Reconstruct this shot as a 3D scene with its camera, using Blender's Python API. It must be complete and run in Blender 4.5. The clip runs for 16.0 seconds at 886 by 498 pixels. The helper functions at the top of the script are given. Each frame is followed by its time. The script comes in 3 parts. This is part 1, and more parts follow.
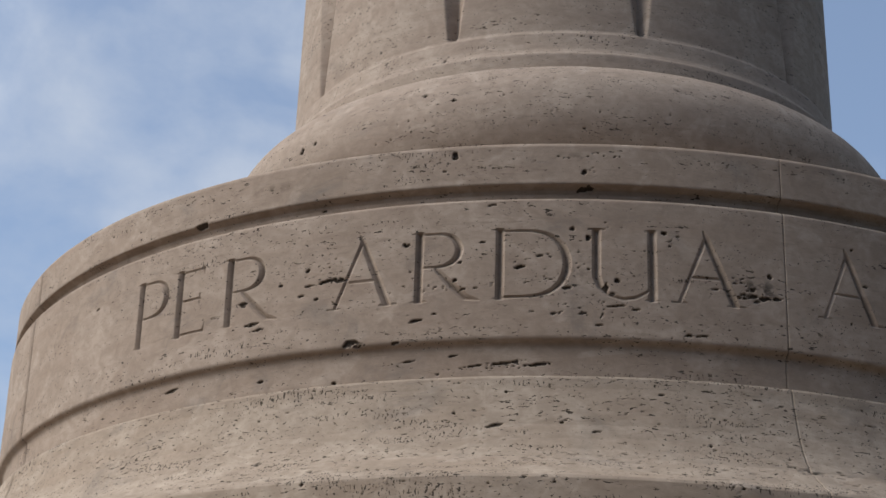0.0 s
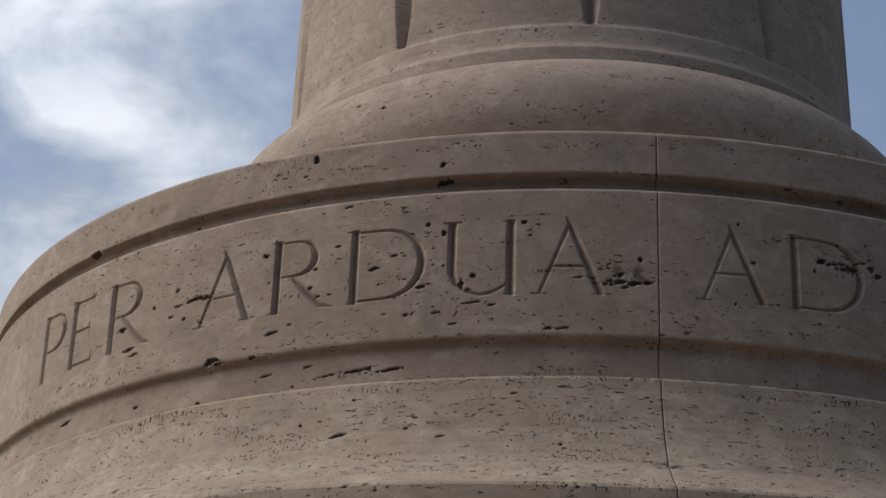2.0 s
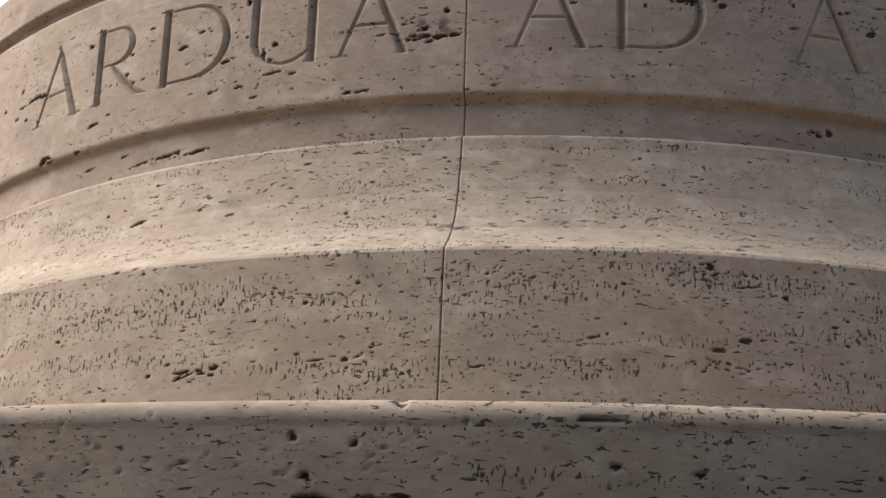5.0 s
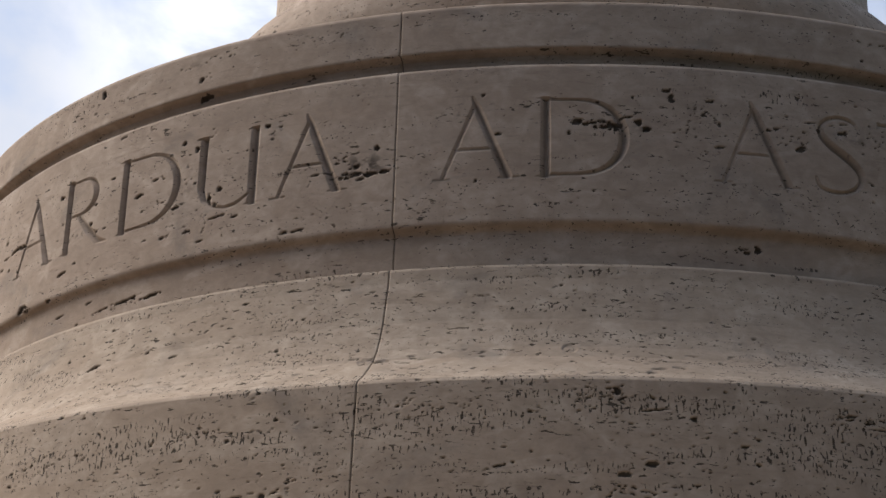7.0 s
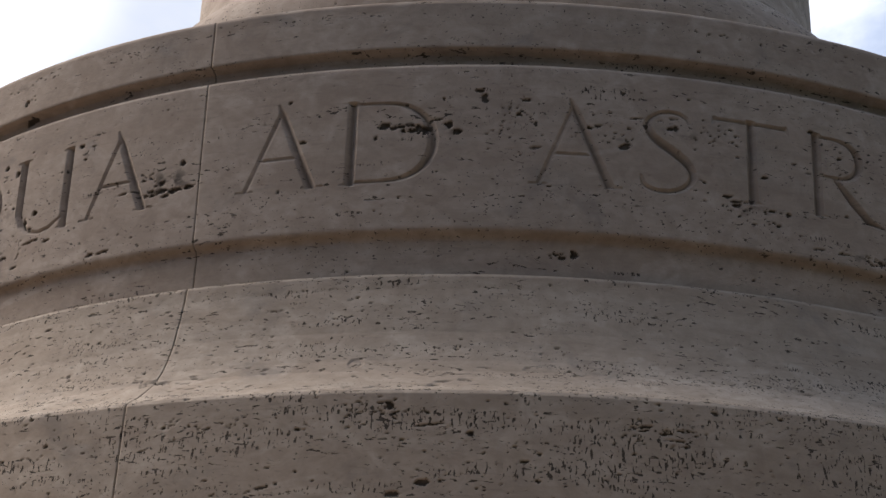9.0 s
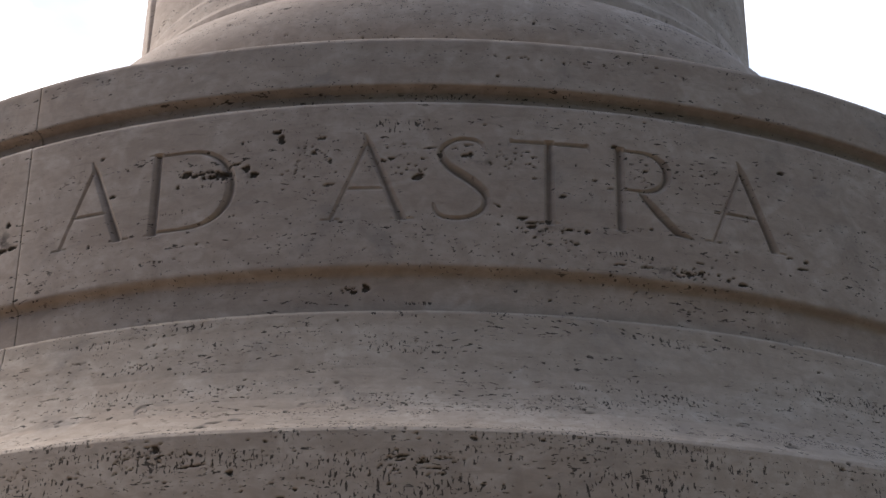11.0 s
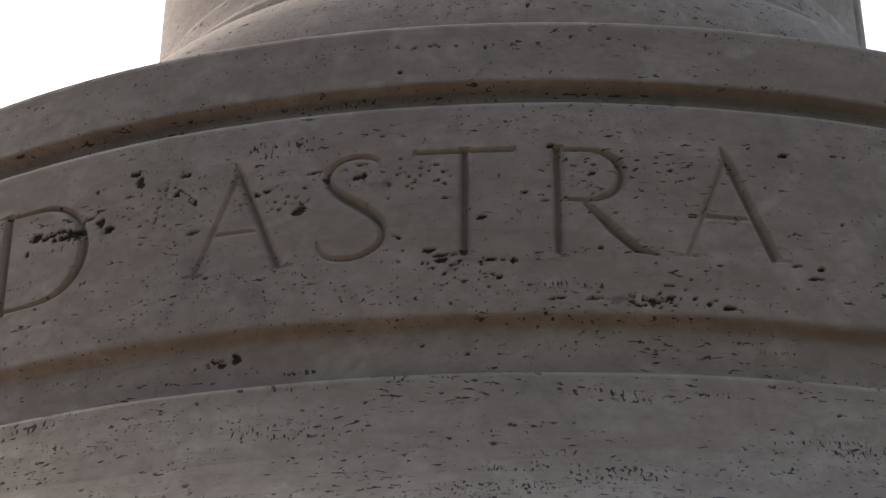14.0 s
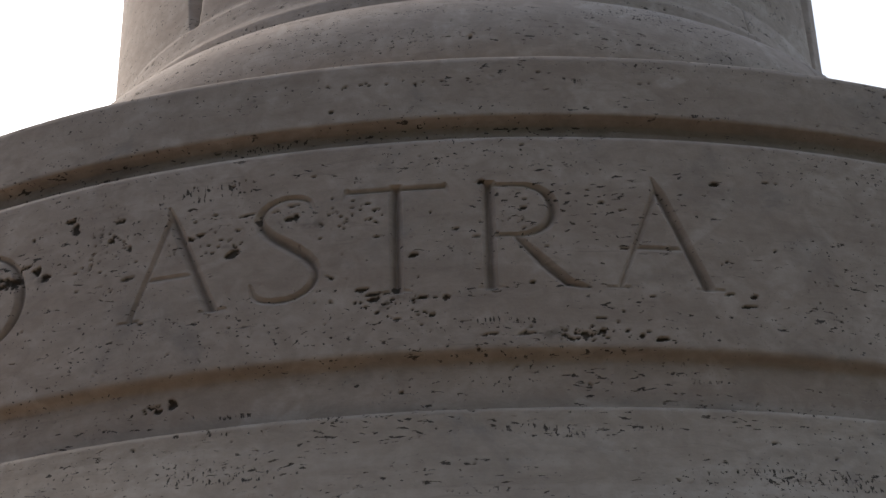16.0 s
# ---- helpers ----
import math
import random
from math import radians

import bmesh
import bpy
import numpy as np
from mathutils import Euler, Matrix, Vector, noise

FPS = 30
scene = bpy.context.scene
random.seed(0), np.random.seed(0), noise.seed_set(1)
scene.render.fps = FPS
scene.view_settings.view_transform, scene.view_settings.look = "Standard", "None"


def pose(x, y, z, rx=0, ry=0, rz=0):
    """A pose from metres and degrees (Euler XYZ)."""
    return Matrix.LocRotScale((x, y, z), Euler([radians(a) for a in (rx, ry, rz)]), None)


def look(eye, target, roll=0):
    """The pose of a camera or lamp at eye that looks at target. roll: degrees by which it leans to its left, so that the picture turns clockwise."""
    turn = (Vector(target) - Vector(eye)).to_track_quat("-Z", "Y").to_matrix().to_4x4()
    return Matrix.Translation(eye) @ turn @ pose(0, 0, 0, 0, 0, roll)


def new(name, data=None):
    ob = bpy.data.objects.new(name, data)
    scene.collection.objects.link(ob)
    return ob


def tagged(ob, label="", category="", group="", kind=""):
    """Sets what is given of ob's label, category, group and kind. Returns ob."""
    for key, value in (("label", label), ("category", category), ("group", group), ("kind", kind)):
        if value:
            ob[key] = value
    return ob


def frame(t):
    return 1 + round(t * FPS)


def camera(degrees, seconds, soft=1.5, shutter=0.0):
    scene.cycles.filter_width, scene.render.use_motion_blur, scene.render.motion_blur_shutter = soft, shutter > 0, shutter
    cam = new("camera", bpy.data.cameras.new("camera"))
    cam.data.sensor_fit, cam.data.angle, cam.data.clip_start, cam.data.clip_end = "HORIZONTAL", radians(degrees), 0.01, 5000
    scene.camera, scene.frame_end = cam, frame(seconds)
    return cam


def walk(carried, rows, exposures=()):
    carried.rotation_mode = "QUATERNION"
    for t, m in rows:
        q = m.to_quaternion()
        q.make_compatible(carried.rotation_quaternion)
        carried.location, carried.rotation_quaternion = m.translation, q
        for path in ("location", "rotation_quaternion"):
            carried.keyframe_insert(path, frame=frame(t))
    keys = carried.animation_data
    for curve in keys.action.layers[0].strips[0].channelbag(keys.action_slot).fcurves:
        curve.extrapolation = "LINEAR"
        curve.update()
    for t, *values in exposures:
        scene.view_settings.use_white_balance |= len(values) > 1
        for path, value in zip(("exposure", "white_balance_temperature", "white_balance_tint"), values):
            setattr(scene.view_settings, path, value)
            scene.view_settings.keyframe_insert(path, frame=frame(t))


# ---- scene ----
# Camera and its walk round the monument
cam = camera(27.0, 16.0, soft=1.5)
walk(cam, [
    (0, look((-1.2991, -4.0706, 1.4936), (-0.6443, -1.3904, 2.6715), 1.85)),
    (0.5, look((-1.1458, -4.0148, 1.4981), (-0.5909, -1.3258, 2.7070), 1.83)),
    (1, look((-0.8734, -4.0623, 1.4913), (-0.4571, -1.3339, 2.6672), 2.22)),
    (1.5, look((-0.6171, -4.1133, 1.4971), (-0.3250, -1.3604, 2.6531), 1.87)),
    (2, look((-0.4618, -4.0247, 1.5040), (-0.3519, -1.2937, 2.7409), 2.09)),
    (2.5, look((-0.3010, -3.9653, 1.5005), (-0.2635, -1.2332, 2.7391), 2.78)),
    (3, look((-0.0845, -3.9480, 1.5036), (-0.2050, -1.2031, 2.7082), 2.91)),
    (3.5, look((0.0688, -3.9564, 1.5068), (-0.1831, -1.2135, 2.6955), 2.92)),
    (4, look((0.1664, -3.9701, 1.4846), (-0.1647, -1.2110, 2.6150), 2.89)),
    (4.5, look((0.2647, -3.8544, 1.4761), (-0.1235, -1.0574, 2.4888), 2.23)),
    (5, look((0.3859, -3.7496, 1.4926), (-0.0810, -0.9560, 2.4814), 1.97)),
    (5.2, look((0.4451, -3.7384, 1.5013), (-0.0437, -0.9527, 2.5016), 1.86)),
    (7.3, look((0.8426, -3.7201, 1.5143), (0.0402, -1.0714, 2.6723), 1.71)),
    (7.5, look((0.8963, -3.7002, 1.5091), (0.0721, -1.0584, 2.6674), 1.66)),
    (8, look((0.9879, -3.5771, 1.5441), (0.1443, -0.9495, 2.7207), 1.40)),
    (8.2, look((1.0285, -3.5230, 1.5370), (0.1757, -0.9114, 2.7421), 1.44)),
    (10.3, look((1.5504, -3.2850, 1.5130), (0.2793, -0.8666, 2.7523), 2.21)),
    (10.5, look((1.6004, -3.2463, 1.5221), (0.3258, -0.8355, 2.7724), 1.80)),
    (11, look((1.7627, -3.1782, 1.5233), (0.4485, -0.8059, 2.8059), 0.96)),
    (11.5, look((2.0069, -3.1265, 1.5175), (0.5546, -0.8665, 2.8528), 1.10)),
    (12, look((1.7301, -2.6507, 1.7631), (0.2736, -0.3763, 3.0691), 0.79)),
    (12.5, look((1.6821, -2.5212, 1.8180), (0.1840, -0.2558, 3.0923), 0.68)),
    (13, look((1.7957, -2.4796, 1.8195), (0.2856, -0.2520, 3.1452), -0.31)),
    (13.5, look((1.8909, -2.4644, 1.8015), (0.2367, -0.3522, 3.1440), 0.05)),
    (14, look((1.9202, -2.4517, 1.7915), (0.1704, -0.4023, 3.1098), 0.15)),
    (14.5, look((1.9611, -2.4506, 1.8019), (0.2046, -0.4002, 3.1097), -0.40)),
    (15, look((1.9643, -2.4180, 1.7947), (0.2105, -0.3490, 3.0766), -0.85)),
    (15.5, look((1.9668, -2.4012, 1.7994), (0.2008, -0.3476, 3.0896), -1.20)),
    (16, look((1.9863, -2.4097, 1.8084), (0.2430, -0.3728, 3.1544), -1.57)),
], exposures=[(0.0, -0.03, 6020, 9), (1.0, -0.2, 6070, 9), (2.0, -0.32, 6160, 10), (3.5, 0.03, 6350, 11), (4.0, 0.22, 6433, 10), (4.5, 0.62, 6440, 10), (4.7, 0.92, 6450, 10), (5.2, 0.93, 6470, 10), (7.3, 0.33, 6400, 12), (8.2, 0.38, 6330, 12), (10.3, 0.68, 6150, 13), (11.5, 0.86, 6050, 13), (12.0, 0.58, 6100, 13), (12.3, 0.88, 6170, 12), (12.8, 0.95, 6200, 12), (14.0, 0.82, 6220, 11), (16.0, 0.76, 6220, 11)])

# World: blue sky with broken bright cloud, thickest round the veiled sun
SUN_AZ, SUN_EL = radians(89), radians(40)      # azimuth to the left of +y
sun_way = Vector((-math.sin(SUN_AZ) * math.cos(SUN_EL), math.cos(SUN_AZ) * math.cos(SUN_EL), math.sin(SUN_EL)))

cloud_way = Vector((-0.579, 0.102, 0.809))   # side on which cloud gathers
bright_way = Vector((-math.sin(0.82) * 0.84, math.cos(0.82) * 0.84, 0.54))   # middle of the white cloud bank
bank_way = Vector((-math.sin(0.27) * 0.877, math.cos(0.27) * 0.877, 0.480))      # a smaller cloud

world = bpy.data.worlds.new("sky")
scene.world = world
world.use_nodes = True
wt = world.node_tree
wt.nodes.clear()


def wnode(kind, **values):
    n = wt.nodes.new(kind)
    for k, v in values.items():
        n.inputs[k].default_value = v
    return n


w_out = wt.nodes.new("ShaderNodeOutputWorld")
w_bg = wnode("ShaderNodeBackground", Strength=0.15)
w_sky = wt.nodes.new("ShaderNodeTexSky")
w_sky.sky_type = "NISHITA"
w_sky.sun_disc = False
w_sky.sun_elevation = SUN_EL
w_sky.sun_rotation = -SUN_AZ
w_co = wt.nodes.new("ShaderNodeTexCoord")
w_map = wt.nodes.new("ShaderNodeMapping")
w_map.inputs["Location"].default_value = (0.35, 0.2, 0.0)
w_map.inputs["Scale"].default_value = (1.0, 1.0, 1.5)
w_n = wnode("ShaderNodeTexNoise", Scale=3.2, Detail=7.0, Roughness=0.52, Distortion=0.25)
w_sunv = wt.nodes.new("ShaderNodeVectorMath")
w_sunv.operation = "DOT_PRODUCT"
w_sunv.inputs[1].default_value = cloud_way
w_brv = wt.nodes.new("ShaderNodeVectorMath")
w_brv.operation = "DOT_PRODUCT"
w_brv.inputs[1].default_value = bright_way
w_glow = wt.nodes.new("ShaderNodeMapRange")
w_glow.inputs["From Min"].default_value = 0.975
w_glow.interpolation_type = "SMOOTHSTEP"
w_glow.inputs["From Max"].default_value = 1.0
w_bankv = wt.nodes.new("ShaderNodeVectorMath")
w_bankv.operation = "DOT_PRODUCT"
w_bankv.inputs[1].default_value = bank_way
w_bank = wt.nodes.new("ShaderNodeMapRange")
w_bank.interpolation_type = "SMOOTHSTEP"
w_bank.inputs["From Min"].default_value = 0.970
w_bank.inputs["From Max"].default_value = 1.0
w_both = wt.nodes.new("ShaderNodeMath")
w_both.operation = "MULTIPLY_ADD"
w_both.inputs[1].default_value = 0.13
w_lit = wt.nodes.new("ShaderNodeMath")
w_lit.operation = "MULTIPLY_ADD"
w_lit.inputs[1].default_value = 0.32
w_side = wt.nodes.new("ShaderNodeMath")
w_side.operation = "MULTIPLY_ADD"
w_side.inputs[1].default_value = 0.13
w_add = wt.nodes.new("ShaderNodeMath")
w_add.operation = "MULTIPLY_ADD"
w_add.inputs[1].default_value = 0.17
w_cov = wt.nodes.new("ShaderNodeMapRange")
w_cov.interpolation_type = "SMOOTHSTEP"
w_cov.inputs["From Min"].default_value = 0.44
w_cov.inputs["From Max"].default_value = 0.78
w_cov.inputs["To Min"].default_value = 0.20
w_cloud = wt.nodes.new("ShaderNodeMix")
w_cloud.data_type = "RGBA"
w_cloud.inputs["A"].default_value = (4.0, 4.2, 4.6, 1)
w_cloud.inputs["B"].default_value = (16.0, 15.8, 15.4, 1)
w_mix = wt.nodes.new("ShaderNodeMix")
w_mix.data_type = "RGBA"
wl = wt.links.new
wl(w_co.outputs["Generated"], w_map.inputs["Vector"])
wl(w_map.outputs["Vector"], w_n.inputs["Vector"])
wl(w_co.outputs["Generated"], w_sunv.inputs[0])
wl(w_co.outputs["Generated"], w_brv.inputs[0])
wl(w_brv.outputs["Value"], w_glow.inputs["Value"])
wl(w_sunv.outputs["Value"], w_side.inputs[0])
wl(w_n.outputs["Fac"], w_side.inputs[2])
wl(w_glow.outputs["Result"], w_add.inputs[0])
wl(w_side.outputs["Value"], w_add.inputs[2])
wl(w_co.outputs["Generated"], w_bankv.inputs[0])
wl(w_bankv.outputs["Value"], w_bank.inputs["Value"])
wl(w_bank.outputs["Result"], w_both.inputs[0])
wl(w_add.outputs["Value"], w_both.inputs[2])
wl(w_bank.outputs["Result"], w_lit.inputs[0])
wl(w_glow.outputs["Result"], w_lit.inputs[2])
w_fluff = wnode("ShaderNodeTexNoise", Scale=7.0, Detail=6.0, Roughness=0.55, Distortion=0.3)
w_puff = wt.nodes.new("ShaderNodeMapRange")
w_puff.inputs["From Min"].default_value = 0.40
w_puff.inputs["From Max"].default_value = 0.58
w_puff.inputs["To Min"].default_value = 0.0
w_part = wt.nodes.new("ShaderNodeMath")
w_part.operation = "MULTIPLY"
wl(w_map.outputs["Vector"], w_fluff.inputs["Vector"])
wl(w_fluff.outputs["Fac"], w_puff.inputs["Value"])
w_tuft = wt.nodes.new("ShaderNodeMath")
w_tuft.operation = "MULTIPLY_ADD"
w_tuft.inputs[1].default_value = 0.55
w_even = wt.nodes.new("ShaderNodeMath")
w_even.operation = "SUBTRACT"
w_even.inputs[1].default_value = 0.275
wl(w_fluff.outputs["Fac"], w_tuft.inputs[0])
wl(w_both.outputs["Value"], w_tuft.inputs[2])
wl(w_tuft.outputs["Value"], w_even.inputs[0])
wl(w_even.outputs["Value"], w_cov.inputs["Value"])
wl(w_puff.outputs["Result"], w_part.inputs[0])
wl(w_lit.outputs["Value"], w_part.inputs[1])
wl(w_part.outputs["Value"], w_cloud.inputs["Factor"])
wl(w_cov.outputs["Result"], w_mix.inputs["Factor"])
wl(w_sky.outputs["Color"], w_mix.inputs["A"])
wl(w_cloud.outputs["Result"], w_mix.inputs["B"])
wl(w_mix.outputs["Result"], w_bg.inputs["Color"])
wl(w_bg.outputs["Background"], w_out.inputs["Surface"])

sun = new("sun", bpy.data.lights.new("sun", "SUN"))
sun.data.energy = 3.8
sun.data.angle = radians(48)
sun.data.color = (1.0, 0.90, 0.77)
sun.matrix_world = look(sun_way * 40, (0, 0, 0))

# ---- materials ----


class Mat:
    """A node material with short calls for its nodes."""

    def __init__(self, name, rough=0.8):
        self.m = bpy.data.materials.new(name)
        self.m.use_nodes = True
        self.t = self.m.node_tree
        self.b = self.t.nodes["Principled BSDF"]
        self.b.inputs["Roughness"].default_value = rough
        self.b.inputs["Specular IOR Level"].default_value = 0.10

    def node(self, kind, **values):
        n = self.t.nodes.new(kind)
        for k, v in values.items():
            n.inputs[k.replace("_", " ")].default_value = v
        return n

    def link(self, a, b):
        self.t.links.new(a, b)

    def coords(self, scale):
        co = self.node("ShaderNodeTexCoord")
        mp = self.node("ShaderNodeMapping")
        mp.inputs["Scale"].default_value = scale
        self.link(co.outputs["Object"], mp.inputs["Vector"])
        return mp.outputs["Vector"]

    def noise(self, scale, detail=4.0, rough=0.55, stretch=(1, 1, 1), distortion=0.0):
        n = self.node("ShaderNodeTexNoise", Scale=scale, Detail=detail, Roughness=rough, Distortion=distortion)
        self.link(self.coords(stretch), n.inputs["Vector"])
        return n.outputs["Fac"]

    def ramp(self, value, lo, hi, to0=0.0, to1=1.0):
        n = self.node("ShaderNodeMapRange")
        n.interpolation_type = "SMOOTHSTEP"
        for k, v in (("From Min", lo), ("From Max", hi), ("To Min", to0), ("To Max", to1)):
            n.inputs[k].default_value = v
        self.link(value, n.inputs["Value"])
        return n.outputs["Result"]

    def math(self, op, a, b):
        n = self.node("ShaderNodeMath")
        n.operation = op
        for i, v in enumerate((a, b)):
            if isinstance(v, (int, float)):
                n.inputs[i].default_value = v
            else:
                self.link(v, n.inputs[i])
        return n.outputs["Value"]

    def mix(self, fac, a, b, mode="MIX"):
        n = self.node("ShaderNodeMix")
        n.data_type = "RGBA"
        n.blend_type = mode
        for k, v in (("Factor", fac), ("A", a), ("B", b)):
            if isinstance(v, (tuple, float, int)):
                n.inputs[k].default_value = (*v, 1) if isinstance(v, tuple) else v
            else:
                self.link(v, n.inputs[k])
        return n.outputs["Result"]

    def finish(self, colour, height=None, strength=0.5, distance=0.002):
        self.link(colour, self.b.inputs["Base Color"])
        if height is not None:
            bump = self.node("ShaderNodeBump", Strength=strength, Distance=distance)
            self.link(height, bump.inputs["Height"])
            self.link(bump.outputs["Normal"], self.b.inputs["Normal"])
        return self.m


def travertine(name, tone, pale, pore_mask, comb_mask, dirt, bed_top=9.0):
    """Honey travertine: cloudy bedding, fine pores in beds, grey weather stains, the shade of pits and letter cuts
    painted in, with soot stains (a mesh attribute).
    """
    k = Mat(name, 0.92)
    beds = k.noise(3.0, 5.0, 0.6, (1, 1, 6), 0.4)
    fine = k.noise(60.0, 5.0, 0.65, (1, 1, 1.6))
    blot = k.noise(7.0, 6.0, 0.62, (1, 1, 1.4), 0.5)
    patch = k.noise(5.5, 3.0, 0.5, (1, 1, 1.3), 1.2)
    streak = k.noise(16.0, 5.0, 0.65, (1, 1, 7.0), 0.6)
    col = k.mix(k.ramp(beds, 0.32, 0.68), tone, pale)
    col = k.mix(k.ramp(patch, 0.55, 0.60, 0.0, 0.6), col, (pale[0] * 1.12, pale[1] * 1.13, pale[2] * 1.14))
    col = k.mix(k.ramp(fine, 0.3, 0.75, 0.0, 0.30), col, (tone[0] * 0.62, tone[1] * 0.6, tone[2] * 0.58))
    col = k.mix(k.ramp(streak, 0.56, 0.72, 0.0, 0.35), col, (tone[0] * 0.55, tone[1] * 0.54, tone[2] * 0.53))
    col = k.mix(k.ramp(blot, 0.54, 0.74, 0.0, dirt), col, (0.13, 0.125, 0.12))
    cloud = k.noise(22.0, 6.0, 0.68, (1, 1, 1.3), 0.8)
    col = k.mix(k.ramp(cloud, 0.36, 0.64, 0.0, 0.42), col, (tone[0] * 0.66, tone[1] * 0.65, tone[2] * 0.64))
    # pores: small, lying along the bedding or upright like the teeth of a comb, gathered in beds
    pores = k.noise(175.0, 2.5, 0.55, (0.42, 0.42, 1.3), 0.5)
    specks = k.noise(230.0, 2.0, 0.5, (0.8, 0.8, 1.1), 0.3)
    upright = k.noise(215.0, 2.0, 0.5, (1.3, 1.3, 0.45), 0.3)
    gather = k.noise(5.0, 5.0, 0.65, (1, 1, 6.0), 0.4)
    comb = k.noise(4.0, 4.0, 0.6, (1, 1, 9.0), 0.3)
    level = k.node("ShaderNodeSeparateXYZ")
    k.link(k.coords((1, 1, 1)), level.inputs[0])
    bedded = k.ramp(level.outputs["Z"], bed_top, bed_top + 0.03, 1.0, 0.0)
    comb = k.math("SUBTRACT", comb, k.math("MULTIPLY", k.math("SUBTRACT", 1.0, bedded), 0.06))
    # dark of the pores' depth is painted as colour, over a slight bump
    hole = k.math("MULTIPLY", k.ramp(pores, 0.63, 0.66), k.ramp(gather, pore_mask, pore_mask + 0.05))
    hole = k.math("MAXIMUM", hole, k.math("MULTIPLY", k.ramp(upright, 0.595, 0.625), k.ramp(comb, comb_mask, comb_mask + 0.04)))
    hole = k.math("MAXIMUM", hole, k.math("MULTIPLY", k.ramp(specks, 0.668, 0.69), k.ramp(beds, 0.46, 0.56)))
    shade_soot = k.node("ShaderNodeAttribute")
    shade_soot.attribute_name = "shade_soot"
    black = k.math("MAXIMUM", k.math("MULTIPLY", hole, 0.88), k.ramp(shade_soot.outputs["Fac"], 0.1, 0.8, 0.0, 0.86))
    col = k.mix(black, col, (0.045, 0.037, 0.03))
    grain = k.noise(260.0, 3.0, 0.6)
    h = k.math("SUBTRACT", k.math("ADD", k.math("MULTIPLY", grain, 0.12), k.math("MULTIPLY", fine, 0.35)), hole)
    return k.finish(col, h, 0.8, 0.0026)


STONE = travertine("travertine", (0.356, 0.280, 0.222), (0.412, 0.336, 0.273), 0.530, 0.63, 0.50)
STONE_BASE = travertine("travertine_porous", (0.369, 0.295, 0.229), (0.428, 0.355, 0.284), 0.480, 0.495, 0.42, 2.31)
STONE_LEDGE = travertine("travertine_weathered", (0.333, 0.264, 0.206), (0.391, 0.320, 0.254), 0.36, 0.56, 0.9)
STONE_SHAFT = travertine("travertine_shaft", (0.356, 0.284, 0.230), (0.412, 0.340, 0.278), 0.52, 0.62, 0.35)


def plain(name, colour, dark, scale, rough=0.9, strength=0.4, distance=0.004):
    k = Mat(name, rough)
    a = k.noise(scale, 6.0, 0.6)
    b = k.noise(scale * 12, 3.0, 0.6)
    col = k.mix(k.ramp(a, 0.35, 0.65), colour, dark)
    col = k.mix(k.ramp(b, 0.4, 0.8, 0.0, 0.3), col, dark)
    return k.finish(col, b, strength, distance)


MORTAR = plain("mortar", (0.17, 0.145, 0.12), (0.09, 0.078, 0.066), 20)
# unseen ground, its tones kept dark so little light bounces up
PAVING = plain("paving", (0.065, 0.06, 0.055), (0.045, 0.042, 0.04), 1.5)
EARTH = plain("earth", (0.055, 0.06, 0.035), (0.04, 0.045, 0.025), 0.08)
LEAF = plain("palm_leaf", (0.07, 0.10, 0.04), (0.04, 0.06, 0.025), 14, 0.6)
BARK = plain("palm_bark", (0.20, 0.16, 0.12), (0.11, 0.09, 0.07), 6, 0.9, 0.8, 0.02)
LIGHT_SCREEN = plain("light_screen_green", (0.05, 0.075, 0.03), (0.025, 0.04, 0.015), 9, 0.8, 1.0, 0.03)
# ---- building helpers ----
Z0 = 2.60          # underside of the lettered band above the ground
RB = 1.30          # radius of the lettered band
ARC = RB * math.pi / 180


def mesh_object(name, verts, faces, material, parent=None, label="", smooth=True, shade_soot=None):
    me = bpy.data.meshes.new(name)
    verts = np.asarray(verts, dtype=np.float32)
    faces = np.asarray(faces, dtype=np.int32)
    me.vertices.add(len(verts))
    me.vertices.foreach_set("co", verts.ravel())
    me.loops.add(faces.size)
    me.loops.foreach_set("vertex_index", faces.ravel())
    me.polygons.add(len(faces))
    me.polygons.foreach_set("loop_start", np.arange(0, faces.size, faces.shape[1], dtype=np.int32))
    me.update(calc_edges=True)
    if smooth:
        me.polygons.foreach_set("use_smooth", np.ones(len(faces), dtype=bool))
    me.materials.append(material)
    if shade_soot is not None:
        me.attributes.new("shade_soot", "FLOAT", "POINT").data.foreach_set("value", shade_soot.astype(np.float32))
    ob = new(name, me)
    if parent is not None:
        ob.parent = parent
    if label:
        tagged(ob, label)
    return ob


def part(name, bm, material, parent, label=""):
    me = bpy.data.meshes.new(name)
    bm.to_mesh(me)
    bm.free()
    me.materials.append(material)
    ob = new(name, me)
    ob.parent = parent
    return tagged(ob, label)


def resample(profile, step):
    """Points at about step along a profile of (radius, height), its corners kept. Gives the points, and the outward normals."""
    pts = [profile[0]]
    for a, b in zip(profile, profile[1:]):
        n = max(1, round(math.dist(a, b) / step))
        pts += [(a[0] + (b[0] - a[0]) * i / n, a[1] + (b[1] - a[1]) * i / n) for i in range(1, n + 1)]
    p = np.array(pts)
    d = np.gradient(p, axis=0)
    d /= np.maximum(np.linalg.norm(d, axis=1, keepdims=True), 1e-9)
    return p, np.stack([d[:, 1], -d[:, 0]], 1)


